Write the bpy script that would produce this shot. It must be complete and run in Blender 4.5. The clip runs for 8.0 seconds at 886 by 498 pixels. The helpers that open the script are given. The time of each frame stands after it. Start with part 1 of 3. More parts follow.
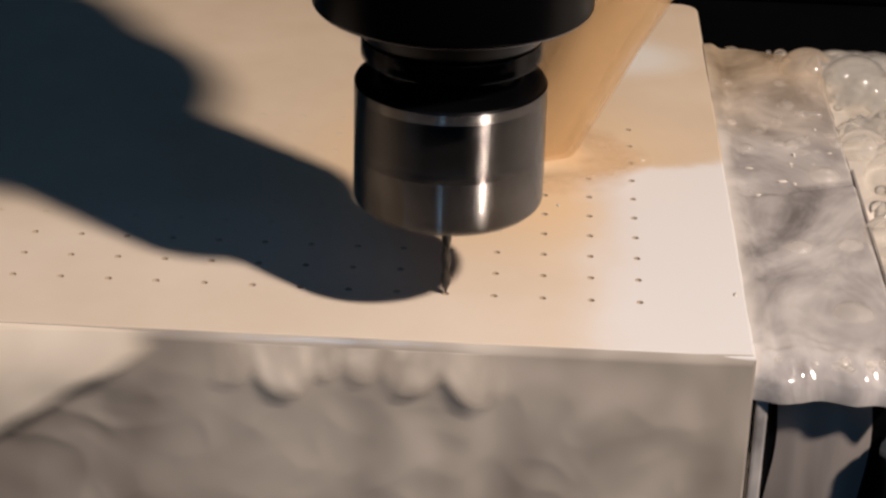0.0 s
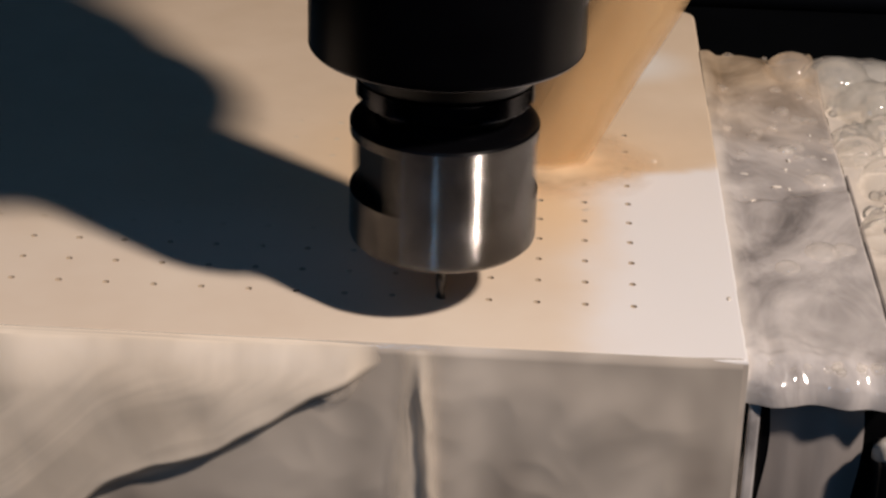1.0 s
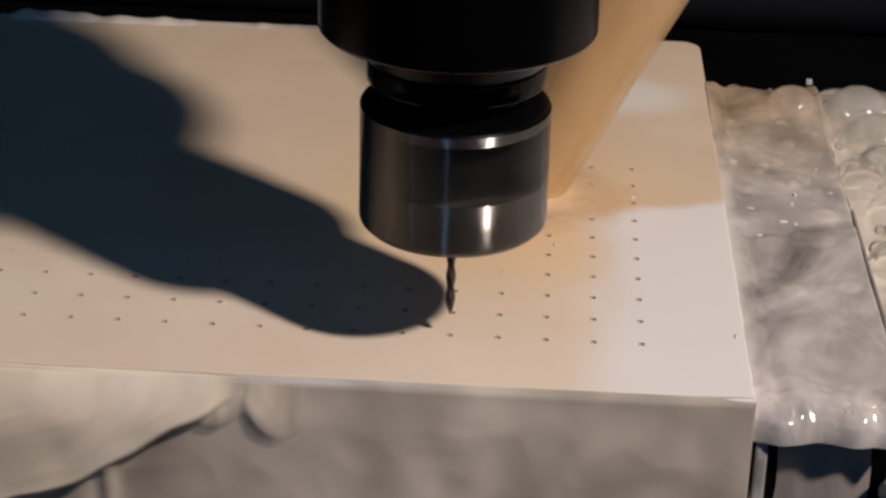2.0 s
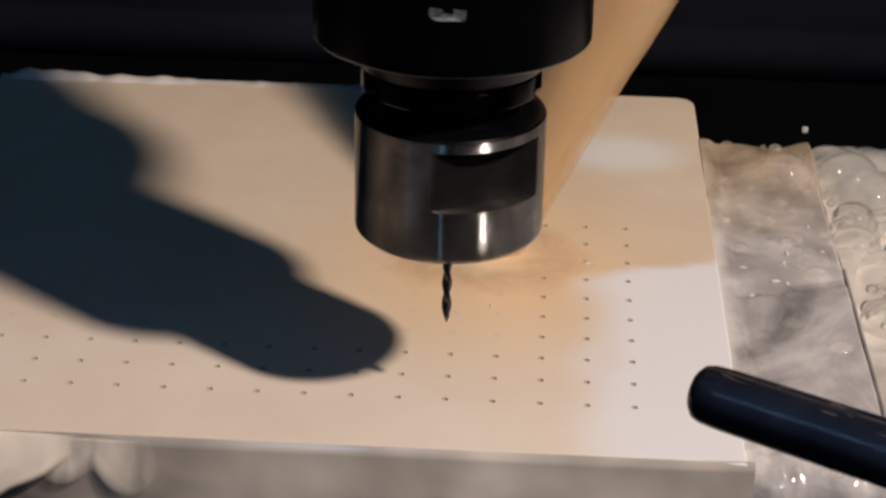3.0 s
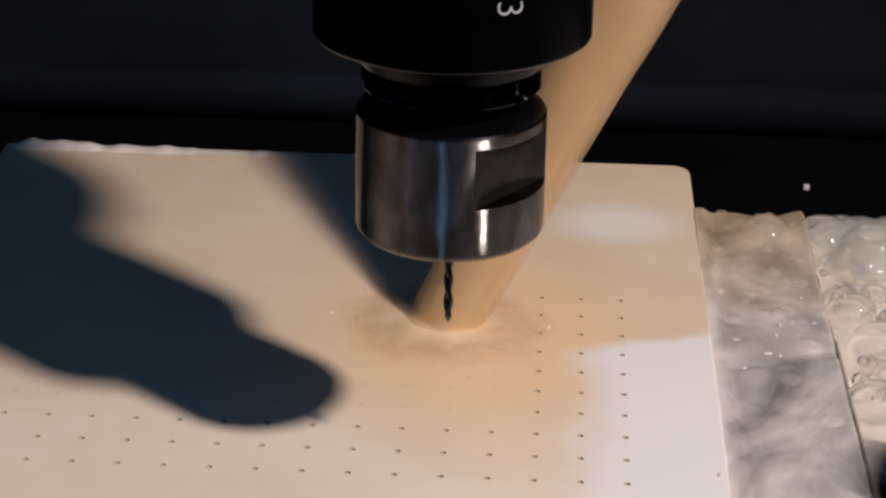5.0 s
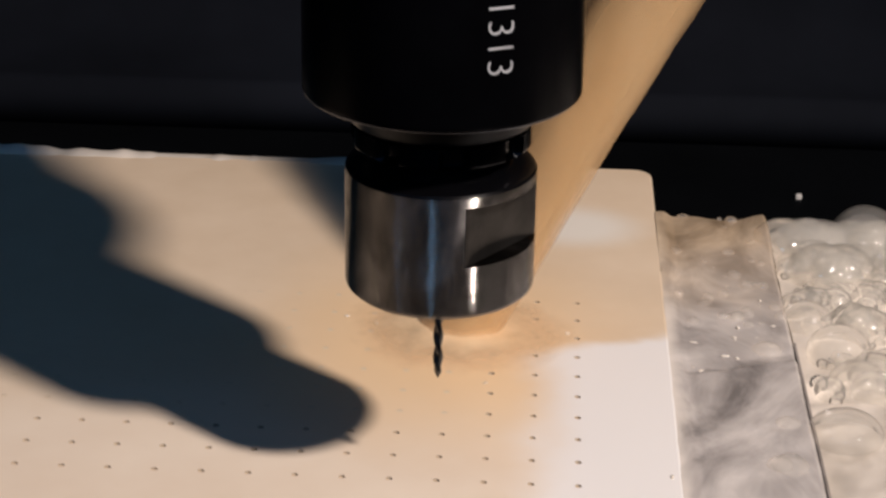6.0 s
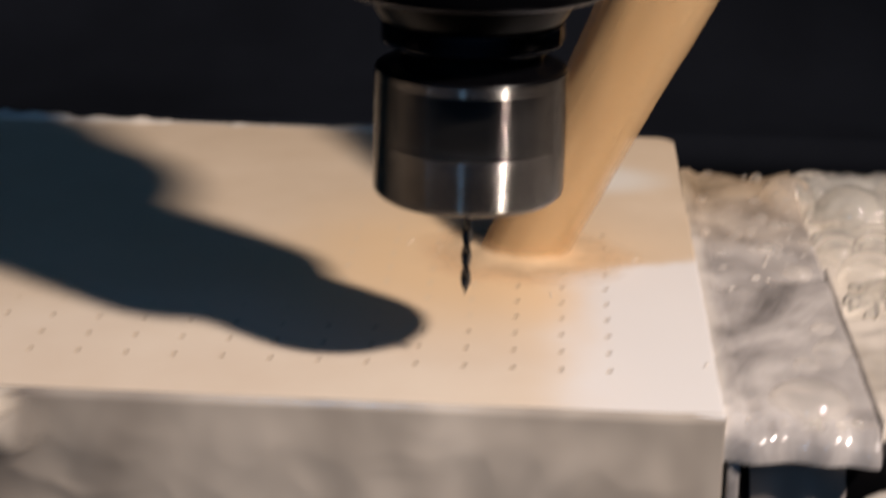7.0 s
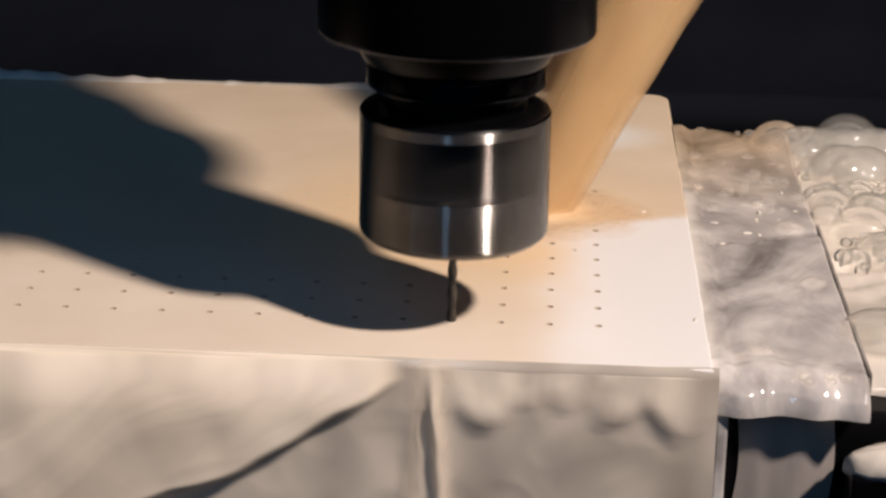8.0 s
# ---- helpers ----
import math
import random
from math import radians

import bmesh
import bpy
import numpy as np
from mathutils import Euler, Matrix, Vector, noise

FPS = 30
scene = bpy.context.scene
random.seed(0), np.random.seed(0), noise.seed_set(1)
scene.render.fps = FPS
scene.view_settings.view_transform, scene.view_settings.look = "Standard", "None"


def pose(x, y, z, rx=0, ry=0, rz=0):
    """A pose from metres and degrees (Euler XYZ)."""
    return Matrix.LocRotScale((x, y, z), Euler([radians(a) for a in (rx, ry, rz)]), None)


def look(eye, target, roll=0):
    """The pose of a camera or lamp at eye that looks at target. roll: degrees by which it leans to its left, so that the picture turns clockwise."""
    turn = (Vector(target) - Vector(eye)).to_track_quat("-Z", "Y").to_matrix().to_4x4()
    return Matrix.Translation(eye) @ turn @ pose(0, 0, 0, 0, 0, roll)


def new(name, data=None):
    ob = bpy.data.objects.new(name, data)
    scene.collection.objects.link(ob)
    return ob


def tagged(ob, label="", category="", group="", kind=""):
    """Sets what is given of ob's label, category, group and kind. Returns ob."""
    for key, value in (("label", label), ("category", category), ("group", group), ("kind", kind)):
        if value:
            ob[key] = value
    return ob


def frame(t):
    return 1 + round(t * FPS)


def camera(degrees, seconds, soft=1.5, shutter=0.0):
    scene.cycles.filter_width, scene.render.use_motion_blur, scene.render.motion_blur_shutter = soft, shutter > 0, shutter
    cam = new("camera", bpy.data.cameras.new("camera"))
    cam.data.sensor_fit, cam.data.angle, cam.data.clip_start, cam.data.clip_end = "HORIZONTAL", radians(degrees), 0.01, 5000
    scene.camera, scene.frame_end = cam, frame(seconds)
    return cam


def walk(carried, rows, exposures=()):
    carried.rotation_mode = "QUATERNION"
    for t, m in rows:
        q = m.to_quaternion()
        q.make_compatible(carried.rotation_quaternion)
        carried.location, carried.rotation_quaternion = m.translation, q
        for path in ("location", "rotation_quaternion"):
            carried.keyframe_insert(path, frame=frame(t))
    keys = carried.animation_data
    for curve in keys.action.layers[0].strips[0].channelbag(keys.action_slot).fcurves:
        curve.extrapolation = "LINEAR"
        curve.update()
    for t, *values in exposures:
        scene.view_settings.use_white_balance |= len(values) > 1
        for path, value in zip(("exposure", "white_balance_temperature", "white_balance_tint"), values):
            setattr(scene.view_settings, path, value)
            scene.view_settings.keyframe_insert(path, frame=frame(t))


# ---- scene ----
U = 0.007  # hole pitch of the drilled block, the unit of the plan

# ---- camera ----
cam = camera(24.2, 8.0, soft=2.5, shutter=0.75)
# seconds, x, y, z in pitches, tilt, lean, turn
PATH = [
    (0.0, 1.538, -37.804, 19.533, -26.079, -1.338, 3.093),
    (0.5, 1.668, -37.930, 19.426, -26.180, -1.389, 3.015),
    (1.0, 1.739, -38.092, 19.593, -25.859, -1.372, 3.241),
    (1.5, 1.629, -38.055, 19.782, -25.695, -1.344, 3.292),
    (2.8, 1.570, -38.112, 21.080, -25.104, -1.199, 3.291),
    (3.0, 1.772, -38.225, 21.183, -24.817, -1.034, 3.279),
    (3.5, 1.503, -38.137, 21.813, -24.465, -0.906, 3.171),
    (4.0, 1.216, -38.481, 22.155, -24.335, -0.785, 3.176),
    (4.5, 1.268, -38.436, 21.729, -23.562, -0.770, 3.291),
    (4.7, 1.894, -38.480, 22.348, -23.845, -0.720, 3.444),
    (5.8, 2.016, -38.173, 22.434, -23.933, -0.778, 3.315),
    (6.0, 1.938, -38.069, 21.758, -23.329, -0.857, 3.185),
    (6.5, 2.039, -38.944, 17.005, -19.011, -1.552, 2.428),
    (6.8, 1.891, -39.365, 15.690, -17.212, -1.389, 2.423),
    (7.0, 1.487, -39.541, 15.466, -18.144, -1.224, 3.244),
    (7.2, 1.082, -39.717, 15.242, -18.889, -1.131, 2.943),
    (7.5, 1.315, -39.484, 15.061, -19.147, -1.058, 3.023),
    (8.0, 1.918, -39.447, 15.236, -19.117, -0.921, 3.398),
]
walk(cam, [(t, pose(x * U, y * U, z * U, 90 + tilt, lean, turn)) for t, x, y, z, tilt, lean, turn in PATH],
     exposures=[(0, -0.25, 6500, 10), (1.0, -0.35, 6400, 10), (1.6, -0.56, 6300, 10), (3.0, -0.42, 6200, 10), (4.0, -0.38, 5950, 10), (4.7, -0.38, 5950, 10), (6.0, -0.2, 6250, 10), (6.5, -0.12, 6300, 10), (7.0, -0.15, 6400, 10), (8.0, 0.0, 6400, 10)])

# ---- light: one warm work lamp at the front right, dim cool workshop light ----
world = bpy.data.worlds.new("workshop")
scene.world = world
world.use_nodes = True
world.node_tree.nodes["Background"].inputs[0].default_value = (0.19, 0.47, 1.0, 1)
world.node_tree.nodes["Background"].inputs[1].default_value = 0.108


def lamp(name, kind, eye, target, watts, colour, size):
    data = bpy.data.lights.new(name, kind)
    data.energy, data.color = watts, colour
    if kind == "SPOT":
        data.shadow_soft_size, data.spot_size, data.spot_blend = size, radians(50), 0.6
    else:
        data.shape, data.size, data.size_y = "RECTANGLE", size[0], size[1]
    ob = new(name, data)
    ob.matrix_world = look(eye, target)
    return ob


LAMP = Vector((0.72, -0.61, 1.0))
lamp("work_lamp", "SPOT", LAMP * 0.62 + Vector((0, 0.02, 0)), (0, 0.03, 0), 46, (1.0, 0.85, 0.755), 0.028)
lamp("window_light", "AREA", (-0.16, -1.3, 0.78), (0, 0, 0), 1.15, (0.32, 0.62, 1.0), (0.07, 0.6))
# unseen cool panel, added for the hose's blue sheen and to lift the shadows
lamp("side_fill", "AREA", (-1.1, -0.74, 0.78), (0.03, 0, 0), 4.0, (0.34, 0.62, 1.0), (0.25, 0.5))


# ---- materials ----
class Nodes:
    """Short hand for a node material."""

    def __init__(self, name):
        self.mat = bpy.data.materials.new(name)
        self.mat.use_nodes = True
        self.tree = self.mat.node_tree
        self.shader = self.tree.nodes["Principled BSDF"]
        self.place = self.add("ShaderNodeTexCoord").outputs["Object"]

    def add(self, kind, **settings):
        node = self.tree.nodes.new(kind)
        for key, value in settings.items():
            if key == "operation":
                node.operation = value
            elif key == "data_type":
                node.data_type = value
            elif key == "blend_type":
                node.blend_type = value
        return node

    def link(self, a, b):
        self.tree.links.new(a, b)

    def noise(self, scale, detail=4.0, rough=0.55, stretch=None, distortion=0.0):
        node = self.add("ShaderNodeTexNoise")
        node.inputs["Scale"].default_value = scale
        node.inputs["Detail"].default_value = detail
        node.inputs["Roughness"].default_value = rough
        node.inputs["Distortion"].default_value = distortion
        source = self.place
        if stretch:
            m = self.add("ShaderNodeMapping")
            m.inputs["Scale"].default_value = stretch
            self.link(source, m.inputs["Vector"])
            source = m.outputs["Vector"]
        self.link(source, node.inputs["Vector"])
        return node.outputs["Fac"]

    def ramp(self, value, *stops):
        node = self.add("ShaderNodeValToRGB")
        ramp = node.color_ramp
        while len(ramp.elements) < len(stops):
            ramp.elements.new(0.5)
        for e, (at, colour) in zip(ramp.elements, stops):
            e.position, e.color = at, (*colour, 1) if len(colour) == 3 else colour
        self.link(value, node.inputs["Fac"])
        return node.outputs["Color"]

    def span(self, value, a, b, c=0.0, d=1.0):
        node = self.add("ShaderNodeMapRange")
        node.interpolation_type = "SMOOTHSTEP"
        for i, x in enumerate((a, b, c, d)):
            node.inputs[i + 1].default_value = x
        self.link(value, node.inputs[0])
        return node.outputs[0]

    def maths(self, operation, a, b):
        node = self.add("ShaderNodeMath", operation=operation)
        for i, x in enumerate((a, b)):
            if isinstance(x, (int, float)):
                node.inputs[i].default_value = x
            else:
                self.link(x, node.inputs[i])
        return node.outputs[0]

    def mix(self, fac, a, b, blend="MIX"):
        node = self.add("ShaderNodeMix", data_type="RGBA", blend_type=blend)
        for socket, x in ((node.inputs[0], fac), (node.inputs[6], a), (node.inputs[7], b)):
            if isinstance(x, (int, float)):
                socket.default_value = x
            elif isinstance(x, tuple):
                socket.default_value = (*x, 1)
            else:
                self.link(x, socket)
        return node.outputs[2]

    def bump(self, value, strength, distance):
        node = self.add("ShaderNodeBump")
        node.inputs["Strength"].default_value = strength
        node.inputs["Distance"].default_value = distance
        self.link(value, node.inputs["Height"])
        self.link(node.outputs["Normal"], self.shader.inputs["Normal"])

    def set(self, **values):
        for key, value in values.items():
            socket = self.shader.inputs[key.replace("_", " ")]
            if isinstance(value, (int, float)):
                socket.default_value = value
            elif isinstance(value, tuple):
                socket.default_value = (*value, 1)
            else:
                self.link(value, socket)
        return self.mat


def ceramic():
    """Cream ceramic under a thin film of muddy coolant, paler by the near right corner."""
    n = Nodes("wet_cream_ceramic")
    sep = n.add("ShaderNodeSeparateXYZ")
    n.link(n.place, sep.inputs[0])
    x, y, z = sep.outputs
    wobble = n.maths("MULTIPLY", n.maths("SUBTRACT", n.noise(55, 3), 0.5), 0.012)
    right = n.span(n.maths("ADD", x, wobble), 2.2 * U, 4.2 * U)
    near = n.span(n.maths("ADD", n.maths("SUBTRACT", y, n.maths("MULTIPLY", x, 0.28)), wobble), 6.0 * U, 5.3 * U)
    pale = n.maths("MULTIPLY", right, near)
    spots = n.ramp(n.noise(38, 5, 0.6), (0.3, (0.62, 0.485, 0.34)), (0.7, (0.70, 0.565, 0.415)))
    # a lighter tone towards the near edge
    near_tone = n.ramp(n.noise(30, 4, 0.6), (0.3, (0.70, 0.58, 0.455)), (0.7, (0.77, 0.665, 0.54)))
    spots = n.mix(n.span(n.maths("ADD", y, n.maths("MULTIPLY", wobble, 2.0)), 7.0 * U, 0.5 * U), spots, near_tone)
    # ochre mud spread round the foot of the jet
    ox, oy = n.maths("SUBTRACT", x, 0.6 * U), n.maths("MULTIPLY", n.maths("SUBTRACT", y, 7.0 * U), 0.8)
    away = n.maths("SQRT", n.maths("ADD", n.maths("MULTIPLY", ox, ox), n.maths("MULTIPLY", oy, oy)), 0.0)
    mud = n.span(n.maths("ADD", away, wobble), 6.0 * U, 1.2 * U)
    spots = n.mix(n.maths("MULTIPLY", mud, 0.9), spots, (0.75, 0.535, 0.315))
    colour = n.mix(n.maths("MULTIPLY", pale, 0.95), spots, (0.78, 0.76, 0.74))
    # the second paler patch, by the far right corner
    dx = n.maths("MULTIPLY", n.maths("SUBTRACT", x, 4.0 * U), 0.8)
    dy = n.maths("SUBTRACT", y, 14.2 * U)
    far = n.maths("ADD", n.maths("MULTIPLY", dx, dx), n.maths("MULTIPLY", dy, dy))
    patch = n.span(n.maths("SQRT", far, 0.0), 1.9 * U, 0.5 * U)
    colour = n.mix(n.maths("MULTIPLY", patch, 0.75), colour, (0.76, 0.74, 0.68))
    # the sides are grey-brown under running slurry
    side = n.span(z, -0.12 * U, -0.02 * U)
    streak = n.ramp(n.noise(30, 4, 0.6, (1, 1, 0.8), 0.8), (0.33, (0.27, 0.225, 0.185)), (0.66, (0.67, 0.59, 0.497)))
    colour = n.mix(side, streak, colour)
    wet = n.maths("ADD", n.maths("MULTIPLY", n.noise(60, 2), 0.14), 0.25)
    n.bump(n.noise(90, 2, 0.5), 0.03, 0.0008)
    return n.set(Base_Color=colour, Roughness=wet, Specular_IOR_Level=0.35)


def slurry(name, low, high, scale, rough=0.12, bump=0.5, distance=0.002, stretch=None, alpha=1.0, detail=5.0, thick=False, fade=0.0, streak=None):
    n = Nodes(name)
    f = n.noise(scale, detail, 0.6, stretch, 0.8)
    n.bump(n.noise(scale * 1.7, 4, 0.55, stretch), bump, distance)
    if thick:
        n.set(Subsurface_Weight=0.7, Subsurface_Scale=0.004)
    if fade:
        film = n.add("ShaderNodeAttribute")
        film.attribute_name = "thickness"
        torn = n.maths("MULTIPLY", n.maths("SUBTRACT", n.noise(90, 4, 0.6, (1, 1, 0.5)), 0.5), fade * 0.8)
        alpha = n.span(n.maths("ADD", film.outputs["Fac"], torn), 0.0, fade)
        if streak:  # milky threads drawn out along the flow
            sep, flow, thread = n.add("ShaderNodeSeparateXYZ"), n.add("ShaderNodeCombineXYZ"), n.add("ShaderNodeTexNoise")
            n.link(n.place, sep.inputs[0])
            n.link(n.maths("MULTIPLY", film.outputs["Fac"], streak[0]), flow.inputs[0])
            n.link(n.maths("MULTIPLY", sep.outputs[0], streak[1] / U), flow.inputs[1])
            n.link(n.maths("MULTIPLY", sep.outputs[2], streak[2] / U), flow.inputs[2])
            thread.inputs["Scale"].default_value, thread.inputs["Detail"].default_value, thread.inputs["Distortion"].default_value = 1.0, 3.0, 0.6
            n.link(flow.outputs[0], thread.inputs["Vector"])
            milky = n.span(thread.outputs["Fac"], 0.34, 0.66, streak[3], 1.0)
            alpha = n.maths("MULTIPLY", alpha, milky)
    return n.set(Base_Color=n.ramp(f, (0.33, low), (0.66, high)), Roughness=rough, Alpha=alpha)


def steel():
    """Lathe-turned: the fine grooves spread a highlight up and down."""
    n = Nodes("turned_steel")
    stain = n.noise(150, 5, 0.65, (1, 1, 0.6), 0.8)
    colour = n.ramp(stain, (0.32, (0.065, 0.057, 0.05)), (0.5, (0.17, 0.158, 0.145)), (0.66, (0.34, 0.32, 0.30)))
    # each hair-fine groove tips the surface up or down by its own amount
    sep, groove = n.add("ShaderNodeSeparateXYZ"), n.add("ShaderNodeTexWhiteNoise")
    groove.noise_dimensions = "1D"
    n.link(n.place, sep.inputs[0])
    n.link(n.maths("MULTIPLY", sep.outputs[2], 400000.0), groove.inputs["W"])
    tip, lean, unit = n.add("ShaderNodeCombineXYZ"), n.add("ShaderNodeVectorMath", operation="ADD"), n.add("ShaderNodeVectorMath", operation="NORMALIZE")
    n.link(n.maths("MULTIPLY", n.maths("SUBTRACT", groove.outputs["Value"], 0.5), 1.75), tip.inputs[2])
    n.link(n.add("ShaderNodeNewGeometry").outputs["Normal"], lean.inputs[0])
    n.link(tip.outputs[0], lean.inputs[1])
    n.link(lean.outputs[0], unit.inputs[0])
    n.link(unit.outputs[0], n.shader.inputs["Normal"])
    return n.set(Base_Color=colour, Metallic=1.0, Roughness=n.span(stain, 0.3, 0.7, 0.09, 0.19))


def thin_film(name, ior, rough, cloud):
    """Clear skin of soapy water: a little cloudy, and mirroring at a slant."""
    n = Nodes(name)
    clear, gloss, white = n.add("ShaderNodeBsdfTransparent"), n.add("ShaderNodeBsdfGlossy"), n.add("ShaderNodeBsdfTranslucent")
    pale, both, haze = n.add("ShaderNodeBsdfDiffuse"), n.add("ShaderNodeMixShader"), n.add("ShaderNodeMixShader")
    soap = n.add("ShaderNodeMixShader")
    edge = n.add("ShaderNodeFresnel")
    edge.inputs["IOR"].default_value = ior
    gloss.inputs["Roughness"].default_value = rough
    for node in (white, pale):
        node.inputs["Color"].default_value = (0.86, 0.83, 0.77, 1)
    clear.inputs["Color"].default_value = (0.93, 0.925, 0.915, 1)
    soap.inputs[0].default_value, haze.inputs[0].default_value = 0.5, cloud
    n.link(white.outputs[0], soap.inputs[1])
    n.link(pale.outputs[0], soap.inputs[2])
    n.link(clear.outputs[0], haze.inputs[1])
    n.link(soap.outputs[0], haze.inputs[2])
    n.link(edge.outputs[0], both.inputs[0])
    n.link(haze.outputs[0], both.inputs[1])
    n.link(gloss.outputs[0], both.inputs[2])
    n.link(both.outputs[0], n.tree.nodes["Material Output"].inputs["Surface"])
    return n.mat


def flooded():
    """Grey metal seen through cloudy water, with tan mud towards the far end."""
    n = Nodes("flooded_ledge")
    sep = n.add("ShaderNodeSeparateXYZ")
    n.link(n.place, sep.inputs[0])
    tan = n.span(n.maths("ADD", sep.outputs[1], n.maths("MULTIPLY", n.noise(40, 3), 0.05)), 0.07, 0.13)
    blotch = n.noise(58, 5, 0.6, (1, 0.6, 1), 1.2)
    grey = n.ramp(blotch, (0.32, (0.18, 0.165, 0.156)), (0.46, (0.37, 0.342, 0.322)), (0.64, (0.58, 0.54, 0.505)))
    mud = n.ramp(blotch, (0.32, (0.26, 0.19, 0.12)), (0.66, (0.56, 0.43, 0.29)))
    # milk-white rinse along the block
    rinse = n.span(n.maths("ADD", sep.outputs[0], n.maths("MULTIPLY", n.noise(60, 3), 0.006)), 6.95 * U, 6.5 * U, 0.0, 0.85)
    n.bump(n.noise(85, 2, 0.4), 0.32, 0.003)
    return n.set(Base_Color=n.mix(rinse, n.mix(tan, grey, mud), n.mix(tan, (0.74, 0.68, 0.61), (0.70, 0.55, 0.385))), Roughness=0.08)


def plain(name, colour, rough, metal=0.0, scale=90, amount=0.35, bump=0.15, spec=0.5, stretch=None):
    n = Nodes(name)
    f = n.noise(scale, 5, 0.6, stretch)
    dark = tuple(c * (1 - amount) for c in colour)
    light = tuple(min(1, c * (1 + amount)) for c in colour)
    n.bump(f, bump, 0.0006)
    return n.set(Base_Color=n.ramp(f, (0.3, dark), (0.7, light)), Roughness=rough, Metallic=metal, Specular_IOR_Level=spec)


CERAMIC = ceramic()
HOLE = plain("drilled_hole", (0.48, 0.39, 0.29), 0.35)
SILT = plain("silted_hole", (0.65, 0.525, 0.38), 0.3)
STEEL = steel()
SLOT = plain("milled_flat", (0.07, 0.066, 0.062), 0.3, 0.9, 140)
BLACK = plain("black_oxide", (0.0015, 0.0015, 0.002), 0.3, 0.0, spec=0.1)
EDGE = plain("worn_edge", (0.07, 0.07, 0.078), 0.25, 1.0)
GROOVE = plain("dark_steel", (0.05, 0.05, 0.054), 0.2, 1.0)
TAP = plain("tap_steel", (0.09, 0.085, 0.08), 0.35, 0.9)
PRINT = plain("engraved_white", (0.55, 0.55, 0.56), 0.6)
RUBBER = plain("black_hose", (0.007, 0.009, 0.016), 0.24, 0.0, 120, 0.5, 0.3, spec=1.0)
SCUFF = plain("brown_scuff", (0.085, 0.066, 0.056), 0.4)
JET = slurry("muddy_coolant_jet", (0.82, 0.54, 0.265), (0.89, 0.63, 0.34), 40, 0.4, 0.25, 0.002, (1, 1, 0.3), 1.0, 2.0, True)
SPLASH = slurry("muddy_splash", (0.68, 0.485, 0.285), (0.75, 0.56, 0.35), 60, 0.6, 0.2, 0.002, None, 1.0, 3.0, fade=0.8)
SPRAY = slurry("torn_spray", (0.84, 0.55, 0.265), (0.91, 0.64, 0.345), 40, 0.5, 0.1, 0.002, (1, 1, 0.3), 0.3, 3.0)
FLOOD = flooded()
POOL = slurry("soapy_pool", (0.46, 0.41, 0.345), (0.73, 0.665, 0.585), 36, 0.1, 0.18, 0.003, None, 1.0, 3.0)
CURTAIN = slurry("water_curtain", (0.74, 0.63, 0.495), (0.90, 0.79, 0.645), 34, 0.32, 0.2, 0.002, (1, 1, 0.6), 1.0, 4.0, fade=0.4, streak=(0.8, 0.14, 0.1, 0.72))
VEIL = slurry("thin_veil", (0.55, 0.475, 0.39), (0.82, 0.72, 0.595), 34, 0.25, 0.25, 0.002, (1, 1, 0.6), 1.0, 4.0, fade=0.6, streak=(0.4, 1.6, 0.4, 0.38))
RUNOFF = slurry("thin_runoff", (0.17, 0.143, 0.12), (0.64, 0.565, 0.475), 24, 0.14, 0.12, 0.002, (1, 1, 0.7), 1.0, 2.5)
STREAM = slurry("dull_stream", (0.05, 0.045, 0.042), (0.36, 0.32, 0.29), 40, 0.2, 0.2, 0.002, (1.4, 1, 0.3), 1.0, 2.0)
BUBBLE = thin_film("bubble_skin", 1.42, 0.05, 0.19)
DROP = plain("milky_bead", (0.66, 0.60, 0.52), 0.04)
BODY = plain("machine_dark", (0.0025, 0.0025, 0.003), 0.4, spec=0.12)
WALL = plain("enclosure_dark", (0.008, 0.0093, 0.0128), 0.85, 0.0, 6, 0.4, 0.05, spec=0.03)
FLOOR = plain("wet_dark_floor", (0.002, 0.0024, 0.003), 0.8, 0.0, 8, 0.5, 0.05, spec=0.03)
CHIP = plain("white_chip", (0.6, 0.58, 0.54), 0.5)


# ---- building ----
def part(name, bm, material, parent=None, label=""):
    mesh = bpy.data.meshes.new(name)
    bm.to_mesh(mesh)
    bm.free()
    mesh.materials.append(material)
    ob = new(name, mesh)
    ob.parent = parent
    if label:
        ob["label"] = label
    return ob


def smooth(ob, angle=35):
    ob.data.shade_smooth()
    ob.data.set_sharp_from_angle(angle=radians(angle))
    return ob


def boxed(x0, x1, y0, y1, z0, z1, bevel=0.0, seg=2):
    bm = bmesh.new()
    bmesh.ops.create_cube(bm, size=1)
    for v in bm.verts:
        v.co = Vector(((x0 + x1) / 2 + v.co.x * (x1 - x0), (y0 + y1) / 2 + v.co.y * (y1 - y0), (z0 + z1) / 2 + v.co.z * (z1 - z0))) * U
    if bevel:
        bmesh.ops.bevel(bm, geom=bm.edges[:], offset=bevel * U, segments=seg, profile=0.6, affect="EDGES")
    return bm


